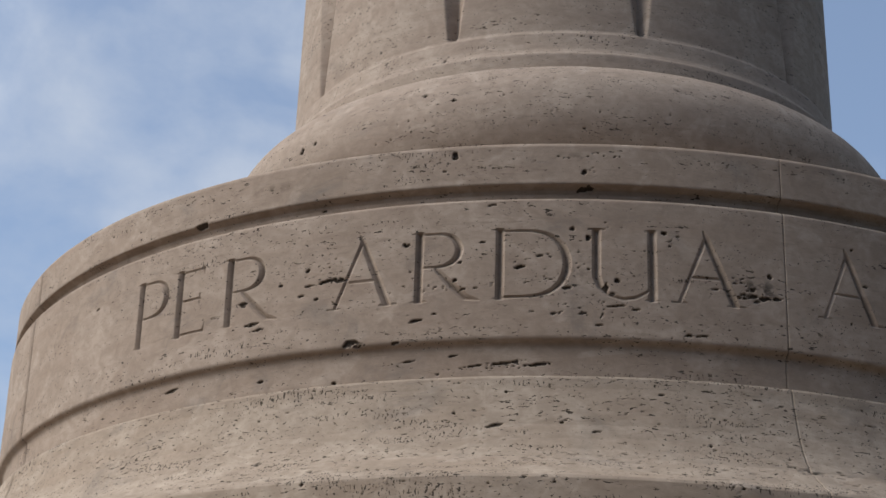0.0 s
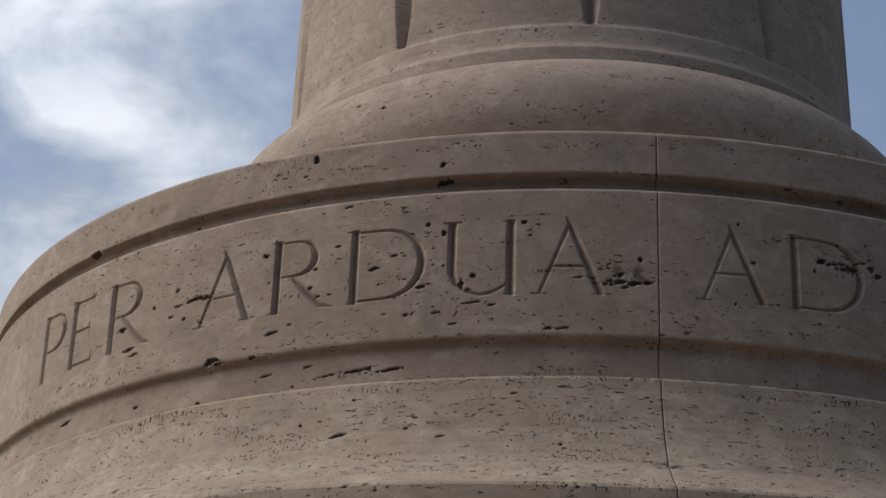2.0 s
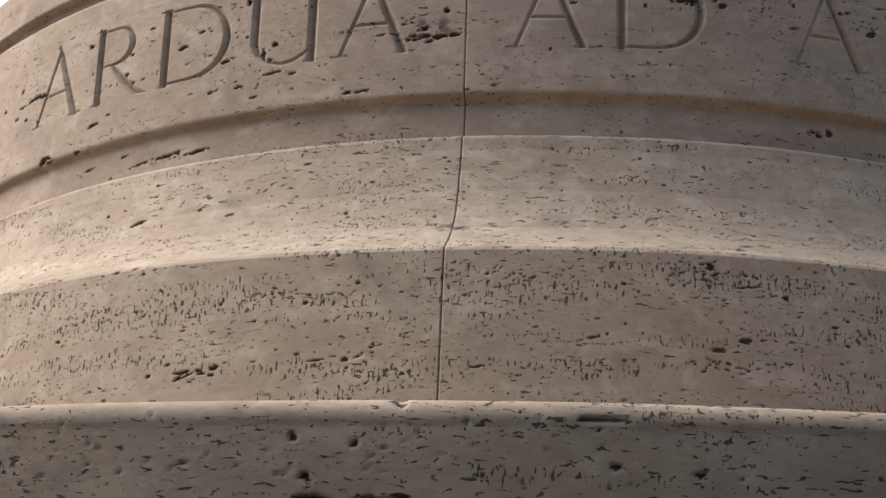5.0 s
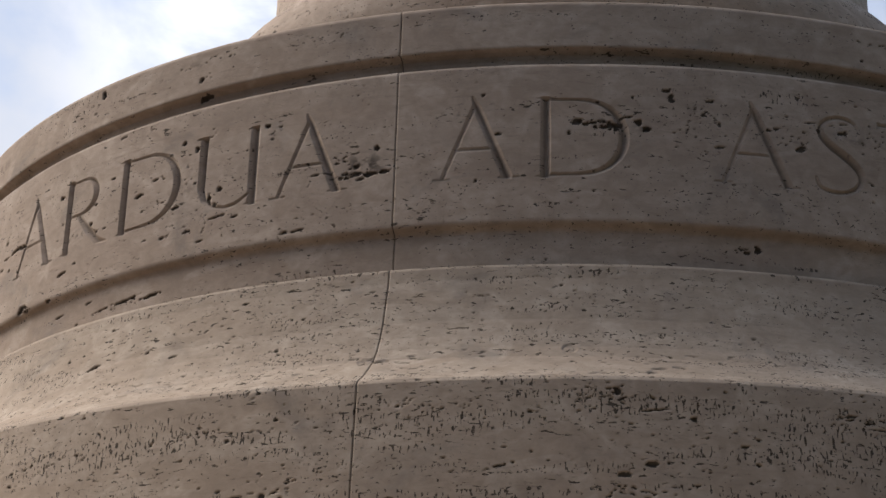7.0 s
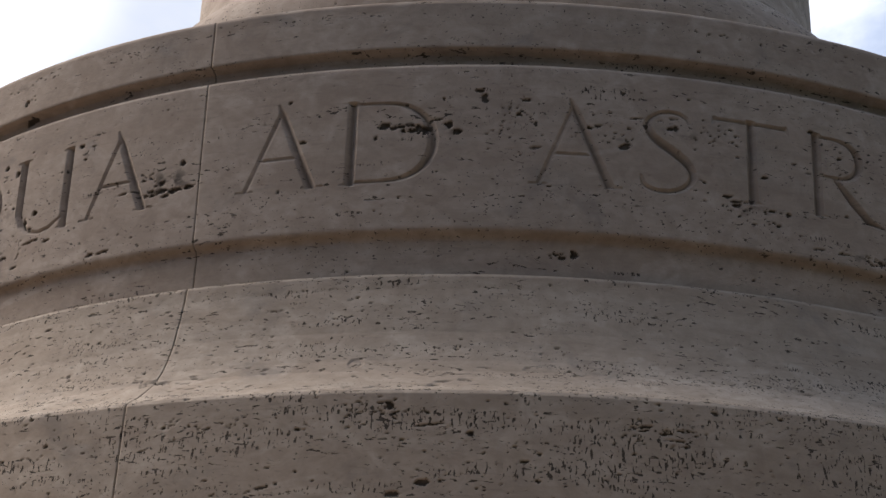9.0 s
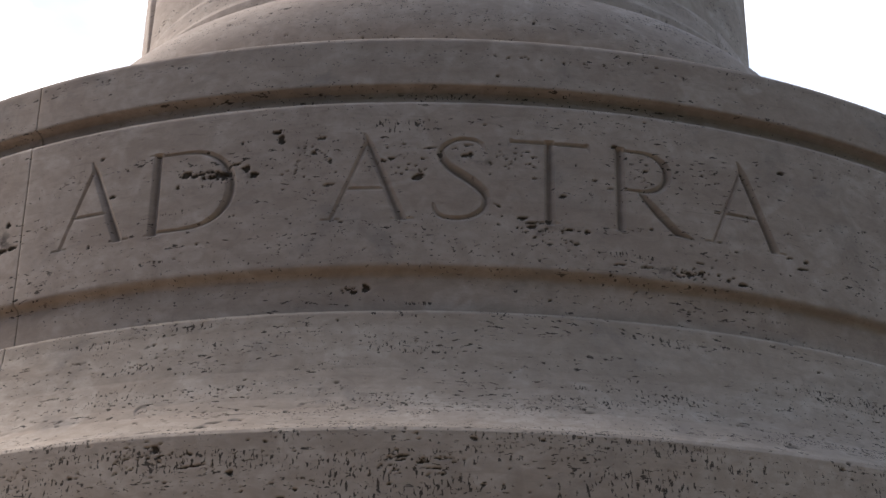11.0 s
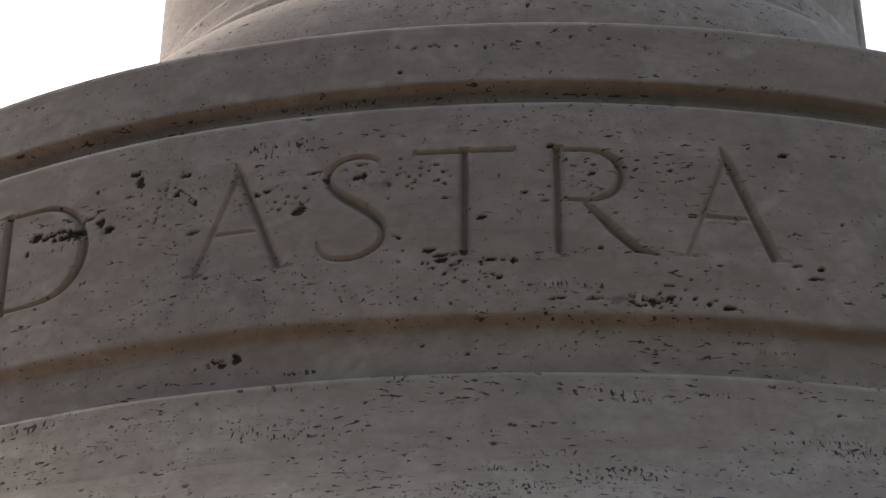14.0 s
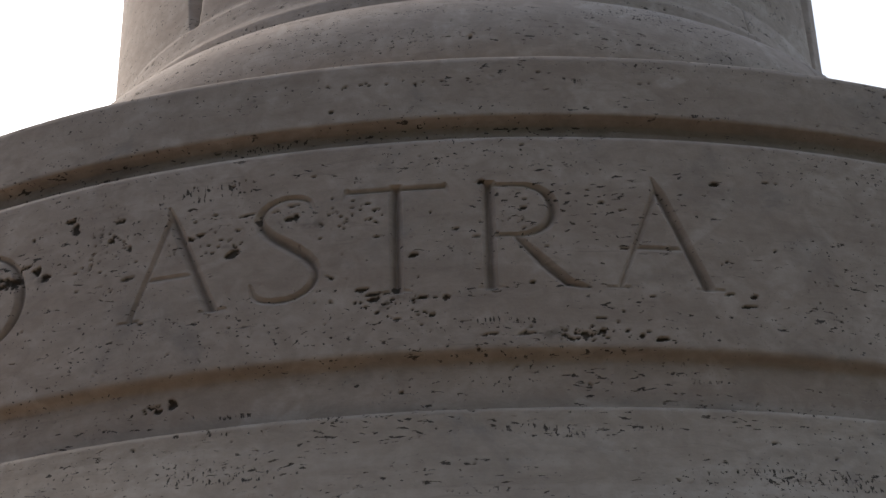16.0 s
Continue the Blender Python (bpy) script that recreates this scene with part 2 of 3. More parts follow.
def hash_noise(s, z, seed):
    """Smooth value noise over (s, z), cells of one unit."""
    rng = np.random.default_rng(seed)
    tab = rng.random((256, 256))
    i, j = np.floor(s).astype(int), np.floor(z).astype(int)
    u, v = s - i, z - j
    u, v = u * u * (3 - 2 * u), v * v * (3 - 2 * v)
    g = lambda a, b: tab[a % 256, b % 256]
    return (g(i, j) * (1 - u) + g(i + 1, j) * u) * (1 - v) + (g(i, j + 1) * (1 - u) + g(i + 1, j + 1) * u) * v


def fractal(s, z, seed, octaves=3):
    return sum(hash_noise(s * 2**k, z * 2**k, seed + k) * 0.5**k for k in range(octaves)) / sum(0.5**k for k in range(octaves))


def dig(depth, s, z, pits, seed):
    """Sink ragged pits into a depth field on the grid s (columns, metres of arc), z (rows). A pit: s, z, half length, half height, depth, tilt."""
    rng = np.random.default_rng(seed)
    ds = s[1] - s[0]
    for ps, pz, a, b, d, tilt in pits:
        reach = max(a, b) * 1.7
        i0, i1 = np.searchsorted(s, [ps - reach, ps + reach])
        rows = np.where(np.abs(z - pz) < reach)[0]
        if i1 <= i0 or not len(rows):
            continue
        S, Z = np.meshgrid(s[i0:i1] - ps, z[rows] - pz)
        c, n = math.cos(tilt), math.sin(tilt)
        U, V = (S * c + Z * n) / a, (Z * c - S * n) / b
        off = rng.random() * 90
        rag = fractal(S / 0.0065 + off, Z / 0.0045 + off, int(off) % 7 + 11, 2)
        q = np.sqrt(U * U + V * V) + (rag - 0.5) * 1.4
        h = np.clip((1.0 - q) * 3.8, 0, 1)
        depth[np.ix_(rows, range(i0, i1))] = np.maximum(depth[np.ix_(rows, range(i0, i1))], d * 0.75 * (0.5 + rag) * h * h * (3 - 2 * h))


def scatter(rng, s0, s1, z0, z1, count, size, depth, beds, flat=2.2):
    """Random pits, gathered in beds. size: smallest and largest half length."""
    out = []
    while len(out) < count:
        s, z = rng.uniform(s0, s1), rng.uniform(z0, z1)
        keep = fractal(np.array([s * 5.0 + 40]), np.array([z * 30.0 + 9]), beds, 3)[0]
        if rng.random() > np.clip((keep - 0.38) * 4.5, 0.04, 1):
            continue
        a = size[0] + (size[1] - size[0]) * rng.random() ** 4
        b = a / rng.uniform(1.5, flat)
        out.append((s, z, a, b, depth * rng.uniform(0.5, 1.0) * min(1.6, 0.5 + a / 0.006), rng.normal(0, 0.25)))
    return out


def cluster(rng, deg, z, a, b, count, big=0.005):
    """A ragged nest of pits round one spot."""
    out = []
    for _ in range(count):
        u, w = rng.normal(0, 0.5), rng.normal(0, 0.5)
        r = 0.0011 + (big * 0.5 - 0.0009) * rng.random() ** 2
        out.append((deg * ARC + u * a, z + w * b, r * rng.uniform(1.2, 2.6), r * rng.uniform(0.5, 0.9), 0.003 + r * 0.9, rng.normal(0.05, 0.3)))
    return out


def block(name, profile, t0, t1, step, material, parent, digs=None, carve=None, back=0.05, label="", step_s=None, stains=(), rise=0.0):
    """A curved ashlar: a profile swept from angle t0 to t1 (degrees), with pits and carving sunk into its face, and returns at its ends."""
    p, nrm = resample(profile, step)
    m = len(p)
    n = max(2, int(round(math.radians(t1 - t0) * RB / (step_s or step)))) + 1
    th = np.linspace(t0, t1, n)
    s = th * ARC
    run = np.concatenate([[0], np.cumsum(np.linalg.norm(np.diff(p, axis=0), axis=1))])
    z = p[:, 1]
    depth = np.zeros((m, n))
    if digs:
        for rows, pits, seed in digs:
            sub = np.zeros((rows[1] and m, n))
            dig(sub, s, z, pits, seed)
            sub[(z < rows[0]) | (z > rows[1])] = 0
            depth = np.maximum(depth, sub)
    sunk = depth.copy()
    # the face is slightly uneven, its arrises chipped
    S, Z = np.meshgrid(s, z)
    depth += (fractal(S / 0.16 + 7, Z / 0.07 + 3, 31, 3) - 0.5) * 0.0016
    owner = np.zeros((m, n), dtype=int)
    if carve:
        for i, (field, where) in enumerate(carve(s, z)):
            r0, r1, c0, c1 = where
            sub = depth[r0:r1, c0:c1]
            owner[r0:r1, c0:c1][field > 0.0004] = i + 1
            depth[r0:r1, c0:c1] = np.maximum(sub, field)
            # shade of the V-cut put into the colour, darkest at its bottom
            cut_shade = 0.001 + 0.0009 * np.clip(field / 0.0065, 0, 1) ** 1.5
            sunk[r0:r1, c0:c1] = np.maximum(sunk[r0:r1, c0:c1], np.where(field > 0, cut_shade, 0))
    R = p[:, 0:1] - depth * np.abs(nrm[:, 0:1]).clip(0.25)
    Zc = p[:, 1:2] - depth * nrm[:, 1:2]
    a = np.radians(th)[None, :]
    verts = np.stack([R * np.cos(a), R * np.sin(a), Zc + Z0 + 0 * a], -1)
    if rise:        # the nose of this stone climbs towards its far end
        far = np.clip((t1 - 5 - th) / 20, 0, 1)[None, :]
        verts[:, :, 2] += rise * far * np.exp(-(((z + 0.28) / 0.07) ** 2))[:, None]
    # ends turned inwards
    side = []
    for col in (0, n - 1):
        e = verts[:, col].copy()
        e[:, :2] *= ((p[:, 0] - back) / np.hypot(e[:, 0], e[:, 1]))[:, None]
        side.append(e)
    verts = np.concatenate([side[0][:, None], verts, side[1][:, None]], 1)
    own = np.concatenate([owner[:, :1], owner, owner[:, -1:]], 1)
    n2 = n + 2
    idx = np.arange(m * n2).reshape(m, n2)
    quad = np.stack([idx[:-1, :-1], idx[:-1, 1:], idx[1:, 1:], idx[1:, :-1]], -1).reshape(-1, 4)
    fo = np.maximum.reduce([own[:-1, :-1], own[:-1, 1:], own[1:, 1:], own[1:, :-1]]).ravel()
    flat = verts.reshape(-1, 3)
    sunk = np.concatenate([sunk[:, :1], sunk, sunk[:, -1:]], 1)
    # colour mask: the deeper the hollow the darker, shade painted in
    shade_soot = np.clip((sunk.ravel() - 0.0010) / 0.0022, 0, 1)
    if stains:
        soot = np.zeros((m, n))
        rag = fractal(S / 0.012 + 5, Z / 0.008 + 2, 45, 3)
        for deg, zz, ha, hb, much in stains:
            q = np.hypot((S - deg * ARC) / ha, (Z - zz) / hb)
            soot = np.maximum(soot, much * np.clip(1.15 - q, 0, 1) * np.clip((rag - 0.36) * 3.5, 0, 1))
        shade_soot = np.maximum(shade_soot, np.concatenate([soot[:, :1], soot, soot[:, -1:]], 1).ravel())
    v, f, used = compact(flat, quad[fo == 0])
    main = mesh_object(name, v, f, material, parent, label, shade_soot=shade_soot[used])
    return main, flat, quad, fo, shade_soot


def compact(verts, faces):
    used, inv = np.unique(faces, return_inverse=True)
    return verts[used], inv.reshape(faces.shape), used


def ring(name, profile, material, parent, t0=0.0, t1=360.0, n=256, label="", shape=None, smooth=True):
    """A profile of (radius, height over Z0) turned round the axis. shape(th, R, Z) may reshape it."""
    p = np.array(profile)
    closed = t1 - t0 >= 360
    th = np.radians(np.linspace(t0, t1, n, endpoint=not closed))
    R = np.repeat(p[:, 0:1], n, 1)
    Z = np.repeat(p[:, 1:2], n, 1)
    if shape:
        R = shape(np.degrees(th)[None, :] + 0 * R, R, Z)
    verts = np.stack([R * np.cos(th), R * np.sin(th), Z + Z0], -1).reshape(-1, 3)
    idx = np.arange(len(p) * n).reshape(len(p), n)
    if closed:
        idx = np.concatenate([idx, idx[:, :1]], 1)
    quad = np.stack([idx[:-1, :-1], idx[:-1, 1:], idx[1:, 1:], idx[1:, :-1]], -1).reshape(-1, 4)
    return mesh_object(name, verts, quad, material, parent, label, smooth)


def arc(cx, cz, r, a0, a1, n):
    return [(cx + r * math.cos(radians(a0 + (a1 - a0) * i / n)), cz + r * math.sin(radians(a0 + (a1 - a0) * i / n))) for i in range(n + 1)]


# ---- carved Roman capitals ----
H = 0.1310         # cap height
BASE = 0.0745       # foot of the letters over the band's lower edge
THICK, THIN, HAIR = 0.060, 0.033, 0.017


def bow(x0, x1, z0, z1, a0=90, a1=-90, n=18, ends=(THIN * 0.8, THICK * 0.95)):
    """A half-round bowl from the stem at x0 out to x1: points (x, z, half width), thickest at its middle."""
    zc, rz = (z0 + z1) / 2, (z1 - z0) / 2
    out = []
    for i in range(n + 1):
        a = radians(a0 + (a1 - a0) * i / n)
        c = math.cos(a)
        out.append((x0 + (x1 - x0) * c**0.8 if c > 0 else x0, zc + rz * math.sin(a), ends[0] + (ends[1] - ends[0]) * max(c, 0) ** 1.5))
    return out


def line(x0, z0, x1, z1, w0, w1=None):
    return [(x0, z0, w0), (x1, z1, w0 if w1 is None else w1)]


def stem(x, z0=0.0, z1=1.0, serif=(0.11, 0.11)):
    out = [[(x, z0, THICK), (x, z1, THICK)]]
    if serif[0]:
        out.append([(x - serif[0], z0, 0.008), (x, z0 + 0.008, 0.030), (x + serif[0], z0, 0.008)])
    if serif[1]:
        out.append([(x - serif[1], z1, 0.008), (x, z1 - 0.008, 0.030), (x + serif[1] * 0.6, z1, 0.008)])
    return out


def glyph(ch):
    """Strokes of a capital one unit high, as lists of (x, z, half width)."""
    if ch == "A":
        return [line(-0.36, 0.01, 0.0, 0.95, THIN * 0.85, THIN), [(-0.035, 1.05, THIN * 0.5), (0.02, 0.90, THICK * 0.85), (0.37, 0.01, THICK)],
                line(-0.21, 0.37, 0.20, 0.37, THIN * 0.75), line(-0.46, 0.0, -0.28, 0.0, HAIR), line(0.28, 0.0, 0.50, 0.0, HAIR)]
    if ch == "R":
        return stem(0) + [line(0, 0.975, 0.22, 0.975, THIN * 0.8), bow(0.20, 0.53, 0.49, 0.975), line(0.04, 0.49, 0.24, 0.49, THIN * 0.7),
                          [(0.22, 0.47, THIN), (0.44, 0.22, THICK), (0.62, 0.04, THICK * 0.9), (0.80, -0.01, HAIR)]]
    if ch == "P":
        return stem(0) + [line(0, 0.975, 0.20, 0.975, THIN * 0.8), bow(0.18, 0.52, 0.43, 0.975), line(0.08, 0.43, 0.2, 0.43, THIN * 0.7)]
    if ch == "E":
        return stem(0) + [line(0, 0.975, 0.42, 0.975, THIN * 0.8), line(0, 0.53, 0.38, 0.53, THIN * 0.8), line(0, 0.025, 0.46, 0.025, THIN * 0.8),
                          line(0.42, 0.99, 0.45, 0.88, THIN * 0.9, HAIR * 0.5), line(0.38, 0.60, 0.38, 0.45, HAIR), line(0.46, 0.01, 0.50, 0.14, THIN * 0.9, HAIR * 0.5)]
    if ch == "D":
        return stem(0, serif=(0.11, 0.11)) + [line(0, 0.975, 0.34, 0.975, THIN * 0.8), bow(0.30, 0.87, 0.025, 0.975, n=24, ends=(THIN * 0.8, THICK)), line(0, 0.025, 0.34, 0.025, THIN * 0.8)]
    if ch == "U":
        left = [(-0.36, 1.0, THICK * 1.1), (-0.36, 0.8, THICK), (-0.36, 0.32, THICK), (-0.31, 0.17, THICK * 0.8), (-0.18, 0.05, THIN), (-0.02, 0.005, THIN * 0.9),
                (0.14, 0.03, THIN * 0.9), (0.28, 0.11, THIN * 0.7), (0.36, 0.19, THIN * 0.6)]
        return [left, line(-0.46, 1.0, -0.25, 1.0, HAIR)] + stem(0.36, serif=(0.10, 0.10))
    if ch == "T":
        return stem(0, serif=(0.12, 0)) + [line(-0.40, 0.975, 0.40, 0.975, THIN * 0.9), line(-0.41, 0.99, -0.44, 0.90, THIN * 0.9, HAIR * 0.5), line(0.41, 0.99, 0.44, 0.90, THIN * 0.9, HAIR * 0.5)]
    if ch == "S":
        out = []
        for x, z, w in ((0.24, 0.86, HAIR), (0.20, 0.95, THIN), (0.06, 0.99, THIN), (-0.10, 0.96, THIN), (-0.21, 0.86, THICK * 0.7), (-0.22, 0.74, THICK * 0.85), (-0.12, 0.62, THICK),
                        (0.06, 0.50, THICK * 1.05), (0.21, 0.38, THICK), (0.28, 0.24, THICK * 0.8), (0.22, 0.10, THIN * 1.2), (0.05, 0.01, THIN), (-0.14, 0.01, THIN), (-0.26, 0.06, THIN), (-0.29, 0.18, HAIR)):
            out.append((x, z, w))
        # rounded by one step of corner cutting
        soft = [out[0]]
        for a, b in zip(out, out[1:]):
            soft += [tuple(0.75 * u + 0.25 * v for u, v in zip(a, b)), tuple(0.25 * u + 0.75 * v for u, v in zip(a, b))]
        return [soft + [out[-1]]]
    return []


# the inscription: letter and the angle of its stem or middle
TEXT = [("P", -145.68), ("E", -140.97), ("R", -135.60),
        ("A", -123.50), ("R", -118.77), ("D", -112.40), ("U", -102.80), ("A", -96.40),
        ("A", -84.57), ("D", -79.82),
        ("A", -65.85), ("S", -59.87), ("T", -54.28), ("R", -49.70), ("A", -41.28)]


def carving(t0, t1):
    """A function that sinks the letters between two angles into a grid, as V-shaped cuts."""
    def sink(s, z):
        out = []
        for ch, deg in TEXT:
            if not t0 < deg < t1:
                continue
            x0 = deg * ARC
            c0, c1 = np.searchsorted(s, [x0 - 0.08, x0 + 0.135])
            r0, r1 = np.searchsorted(z, [BASE - 0.014, BASE + H + 0.014])
            X, Y = np.meshgrid((s[c0:c1] - x0) / (H * 1.035), (z[r0:r1] - BASE) / H)
            field = np.zeros_like(X)
            for stroke in glyph(ch):
                for (xa, ya, wa), (xb, yb, wb) in zip(stroke, stroke[1:]):
                    dx, dy = xb - xa, yb - ya
                    t = np.clip(((X - xa) * dx + (Y - ya) * dy) / max(dx * dx + dy * dy, 1e-9), 0, 1)
                    dist = np.hypot(X - xa - t * dx, Y - ya - t * dy)
                    field = np.maximum(field, (wa + (wb - wa) * t - dist) * H)
            top = 1.07 if ch == "A" else 1.025
            field = np.minimum(field, np.minimum(top - Y, Y + 0.025) * H * 1.3)
            out.append((np.clip(field, 0, 0.0082) * 1.25, (r0, r1, c0, c1)))
        return out
    return sink
# ---- setting ----
def disc(name, r, z, thick, material, n=96):
    bm = bmesh.new()
    bmesh.ops.create_cone(bm, cap_ends=True, segments=n, radius1=r, radius2=r, depth=thick, matrix=Matrix.Translation((0, 0, z - thick / 2)))
    me = bpy.data.meshes.new(name)
    bm.to_mesh(me)
    bm.free()
    me.materials.append(material)
    return new(name, me)


tagged(disc("ground", 2500, -0.02, 0.5, EARTH), "unseen earth reaching to the horizon, dark to hold down bounced light", "ground", kind="structure")
tagged(disc("pavement", 14, 0.0, 0.2, PAVING), "unseen paving round the monument, dark to hold down bounced light", "pavement", kind="structure")

# unseen hedge, added behind the walk to block light from the low sky
def hedge():
    rg = np.random.default_rng(3)
    th = np.radians(np.linspace(-178, 8, 420))
    prof = [(11.2, 0.0), (11.0, 1.2), (11.0, 3.0), (11.1, 4.6), (11.5, 5.3), (12.3, 5.4), (12.8, 4.8), (12.9, 0.0)]
    p, _ = resample(prof, 0.25)
    R = p[:, :1] + rg.normal(0, 0.09, (len(p), len(th)))
    tall = np.clip((np.degrees(th) + 115) / 60, 0, 1)
    tall = 1 + 0.55 * tall * tall * (3 - 2 * tall)      # taller towards the far end of the walk, to cut more light from there
    Z = np.maximum(p[:, 1:] * tall + rg.normal(0, 0.09, (len(p), len(th))), -0.02)
    v = np.stack([R * np.cos(th), R * np.sin(th), Z], -1).reshape(-1, 3)
    i = np.arange(len(p) * len(th)).reshape(len(p), len(th))
    q = np.stack([i[:-1, :-1], i[1:, :-1], i[1:, 1:], i[:-1, 1:]], -1).reshape(-1, 4)
    return mesh_object("hedge", v, q, LIGHT_SCREEN)


tagged(hedge(), "unseen tall dark hedge, added to block low sky light", "hedge", kind="structure")

# ---- the monument ----
monument = tagged(new("stone_monument"), "honey travertine memorial column with carved Latin inscription", "monument")
FINE = 0.0017
JOINTS = (-166.0, -90.0, -14.0, 62.0, 128.0)
GAP = 0.043        # half a joint, degrees

base_profile = [(1.450, -0.74), (1.444, -0.511), (1.432, -0.288), (1.428, -0.282), (1.406, -0.268), (1.384, -0.250), (1.364, -0.232), (1.349, -0.212), (1.337, -0.190),
                (1.325, -0.162), (1.315, -0.125), (1.307, -0.092), (1.3045, -0.072), (1.302, -0.068), (1.274, -0.066)]
band_profile = [(1.286, -0.067), (1.286, -0.012), (1.2870, -0.008), (1.2900, -0.004), (1.2960, -0.0010), (1.299, 0.002), (RB, 0.006), (RB, 0.260), (1.299, 0.2630), (1.297, 0.265), (1.2800, 0.267), (1.2770, 0.272),
                (1.2780, 0.282), (1.2810, 0.2890), (1.2880, 0.2935), (1.2948, 0.2955), (1.296, 0.2985), (1.296, 0.370), (1.294, 0.3755), (1.20, 0.382)]

# soot stains: angle, height, half length, half height, strength
STAINS = [(-117.9, 0.10, 0.05, 0.02, 0.45), (-124.3, 0.11, 0.05, 0.02, 0.45), (-106.2, 0.12, 0.05, 0.03, 0.35), (-123.9, 0.002, 0.03, 0.008, 0.7), (-92.2, 0.112, 0.050, 0.028, 0.8), (-93.6, 0.098, 0.030, 0.012, 0.6), (-75.9, 0.163, 0.040, 0.016, 0.6), (-73.4, 0.155, 0.030, 0.016, 0.5), (-54.5, 0.064, 0.060, 0.022, 0.5), (-46.1, 0.018, 0.070, 0.012, 0.5),
          (-69.9, 0.192, 0.030, 0.020, 0.4), (-106.6, 0.348, 0.080, 0.016, 0.4), (-131.9, 0.335, 0.10, 0.020, 0.4), (-117.3, 0.110, 0.035, 0.014, 0.4), (-63.2, 0.150, 0.030, 0.010, 0.4), (-58.5, 0.168, 0.040, 0.014, 0.4)]

# pits that stand out: angle, height, half length, half height, depth (metres)
NOTED_PER_ARDUA = [(-134.11, 0.1109, 0.0086, 0.0064, 0.0080), (-151.93, 0.1904, 0.0088, 0.0028, 0.0052), (-133.12, 0.0688, 0.0226, 0.0038, 0.0060), (-132.53, 0.0558, 0.0168, 0.0031, 0.0055), (-130.58, 0.1346, 0.0041, 0.0038, 0.0060),
                   (-128.09, 0.1265, 0.0131, 0.0032, 0.0055), (-127.26, 0.0990, 0.0052, 0.0050, 0.0069), (-128.70, 0.1087, 0.0066, 0.0031, 0.0055), (-128.18, 0.1565, 0.0053, 0.0038, 0.0060), (-126.60, 0.1298, 0.0180, 0.0031, 0.0055),
                   (-125.38, 0.1297, 0.0177, 0.0050, 0.0069), (-124.12, 0.0076, 0.0197, 0.0073, 0.0087), (-120.41, 0.0016, 0.0118, 0.0036, 0.0058), (-118.90, 0.0401, 0.0141, 0.0036, 0.0058), (-119.64, 0.1852, 0.0048, 0.0050, 0.0068),
                   (-139.27, 0.2959, 0.0194, 0.0041, 0.0062), (-116.16, 0.3568, 0.0060, 0.0105, 0.0077), (-105.88, 0.3182, 0.0070, 0.0064, 0.0080), (-105.77, 0.2895, 0.0164, 0.0051, 0.0070)]
NOTED_ARDUA = [(-127.58, 0.2806, 0.0071, 0.0026, 0.0050), (-119.95, 0.1839, 0.0058, 0.0061, 0.0076), (-113.79, 0.1819, 0.0065, 0.0024, 0.0049), (-109.27, 0.1545, 0.0084, 0.0023, 0.0048), (-110.91, 0.1333, 0.0123, 0.0047, 0.0067),
               (-115.54, 0.1453, 0.0053, 0.0030, 0.0053), (-115.83, 0.1124, 0.0067, 0.0047, 0.0067), (-115.33, 0.0950, 0.0106, 0.0035, 0.0058), (-114.28, 0.0962, 0.0065, 0.0023, 0.0048), (-107.10, 0.0947, 0.0139, 0.0034, 0.0057),
               (-106.82, 0.2066, 0.0058, 0.0047, 0.0067), (-105.56, 0.1898, 0.0069, 0.0071, 0.0084), (-113.03, 0.2533, 0.0090, 0.0022, 0.0047), (-109.87, 0.0504, 0.0060, 0.0023, 0.0048), (-108.26, 0.0460, 0.0058, 0.0028, 0.0052),
               (-105.97, 0.0472, 0.0079, 0.0023, 0.0048), (-104.64, 0.0258, 0.0100, 0.0022, 0.0048), (-117.32, 0.0508, 0.0069, 0.0023, 0.0048), (-126.25, 0.1322, 0.0203, 0.0037, 0.0059)]
NOTED_UA = [(-104.26, 0.0949, 0.0078, 0.0069, 0.0084), (-103.76, 0.0850, 0.0067, 0.0034, 0.0057), (-103.37, 0.1100, 0.0055, 0.0051, 0.0070), (-103.52, 0.0618, 0.0221, 0.0023, 0.0048), (-101.83, 0.0568, 0.0108, 0.0022, 0.0048),
            (-99.70, 0.2029, 0.0065, 0.0047, 0.0067), (-98.65, 0.1983, 0.0054, 0.0023, 0.0048), (-99.23, 0.1789, 0.0043, 0.0023, 0.0048), (-97.93, 0.0149, 0.0063, 0.0033, 0.0056), (-97.05, 0.0142, 0.0187, 0.0022, 0.0047),
            (-95.74, 0.1036, 0.0125, 0.0018, 0.0044), (-94.75, 0.1059, 0.0114, 0.0025, 0.0049), (-93.43, 0.0995, 0.0052, 0.0034, 0.0056), (-92.64, 0.0974, 0.0082, 0.0034, 0.0056), (-91.77, 0.0944, 0.0134, 0.0051, 0.0070),
            (-90.79, 0.0975, 0.0123, 0.0045, 0.0065), (-92.77, 0.1092, 0.0062, 0.0045, 0.0065), (-91.31, 0.1377, 0.0062, 0.0057, 0.0074), (-94.70, 0.0301, 0.0041, 0.0022, 0.0047)]
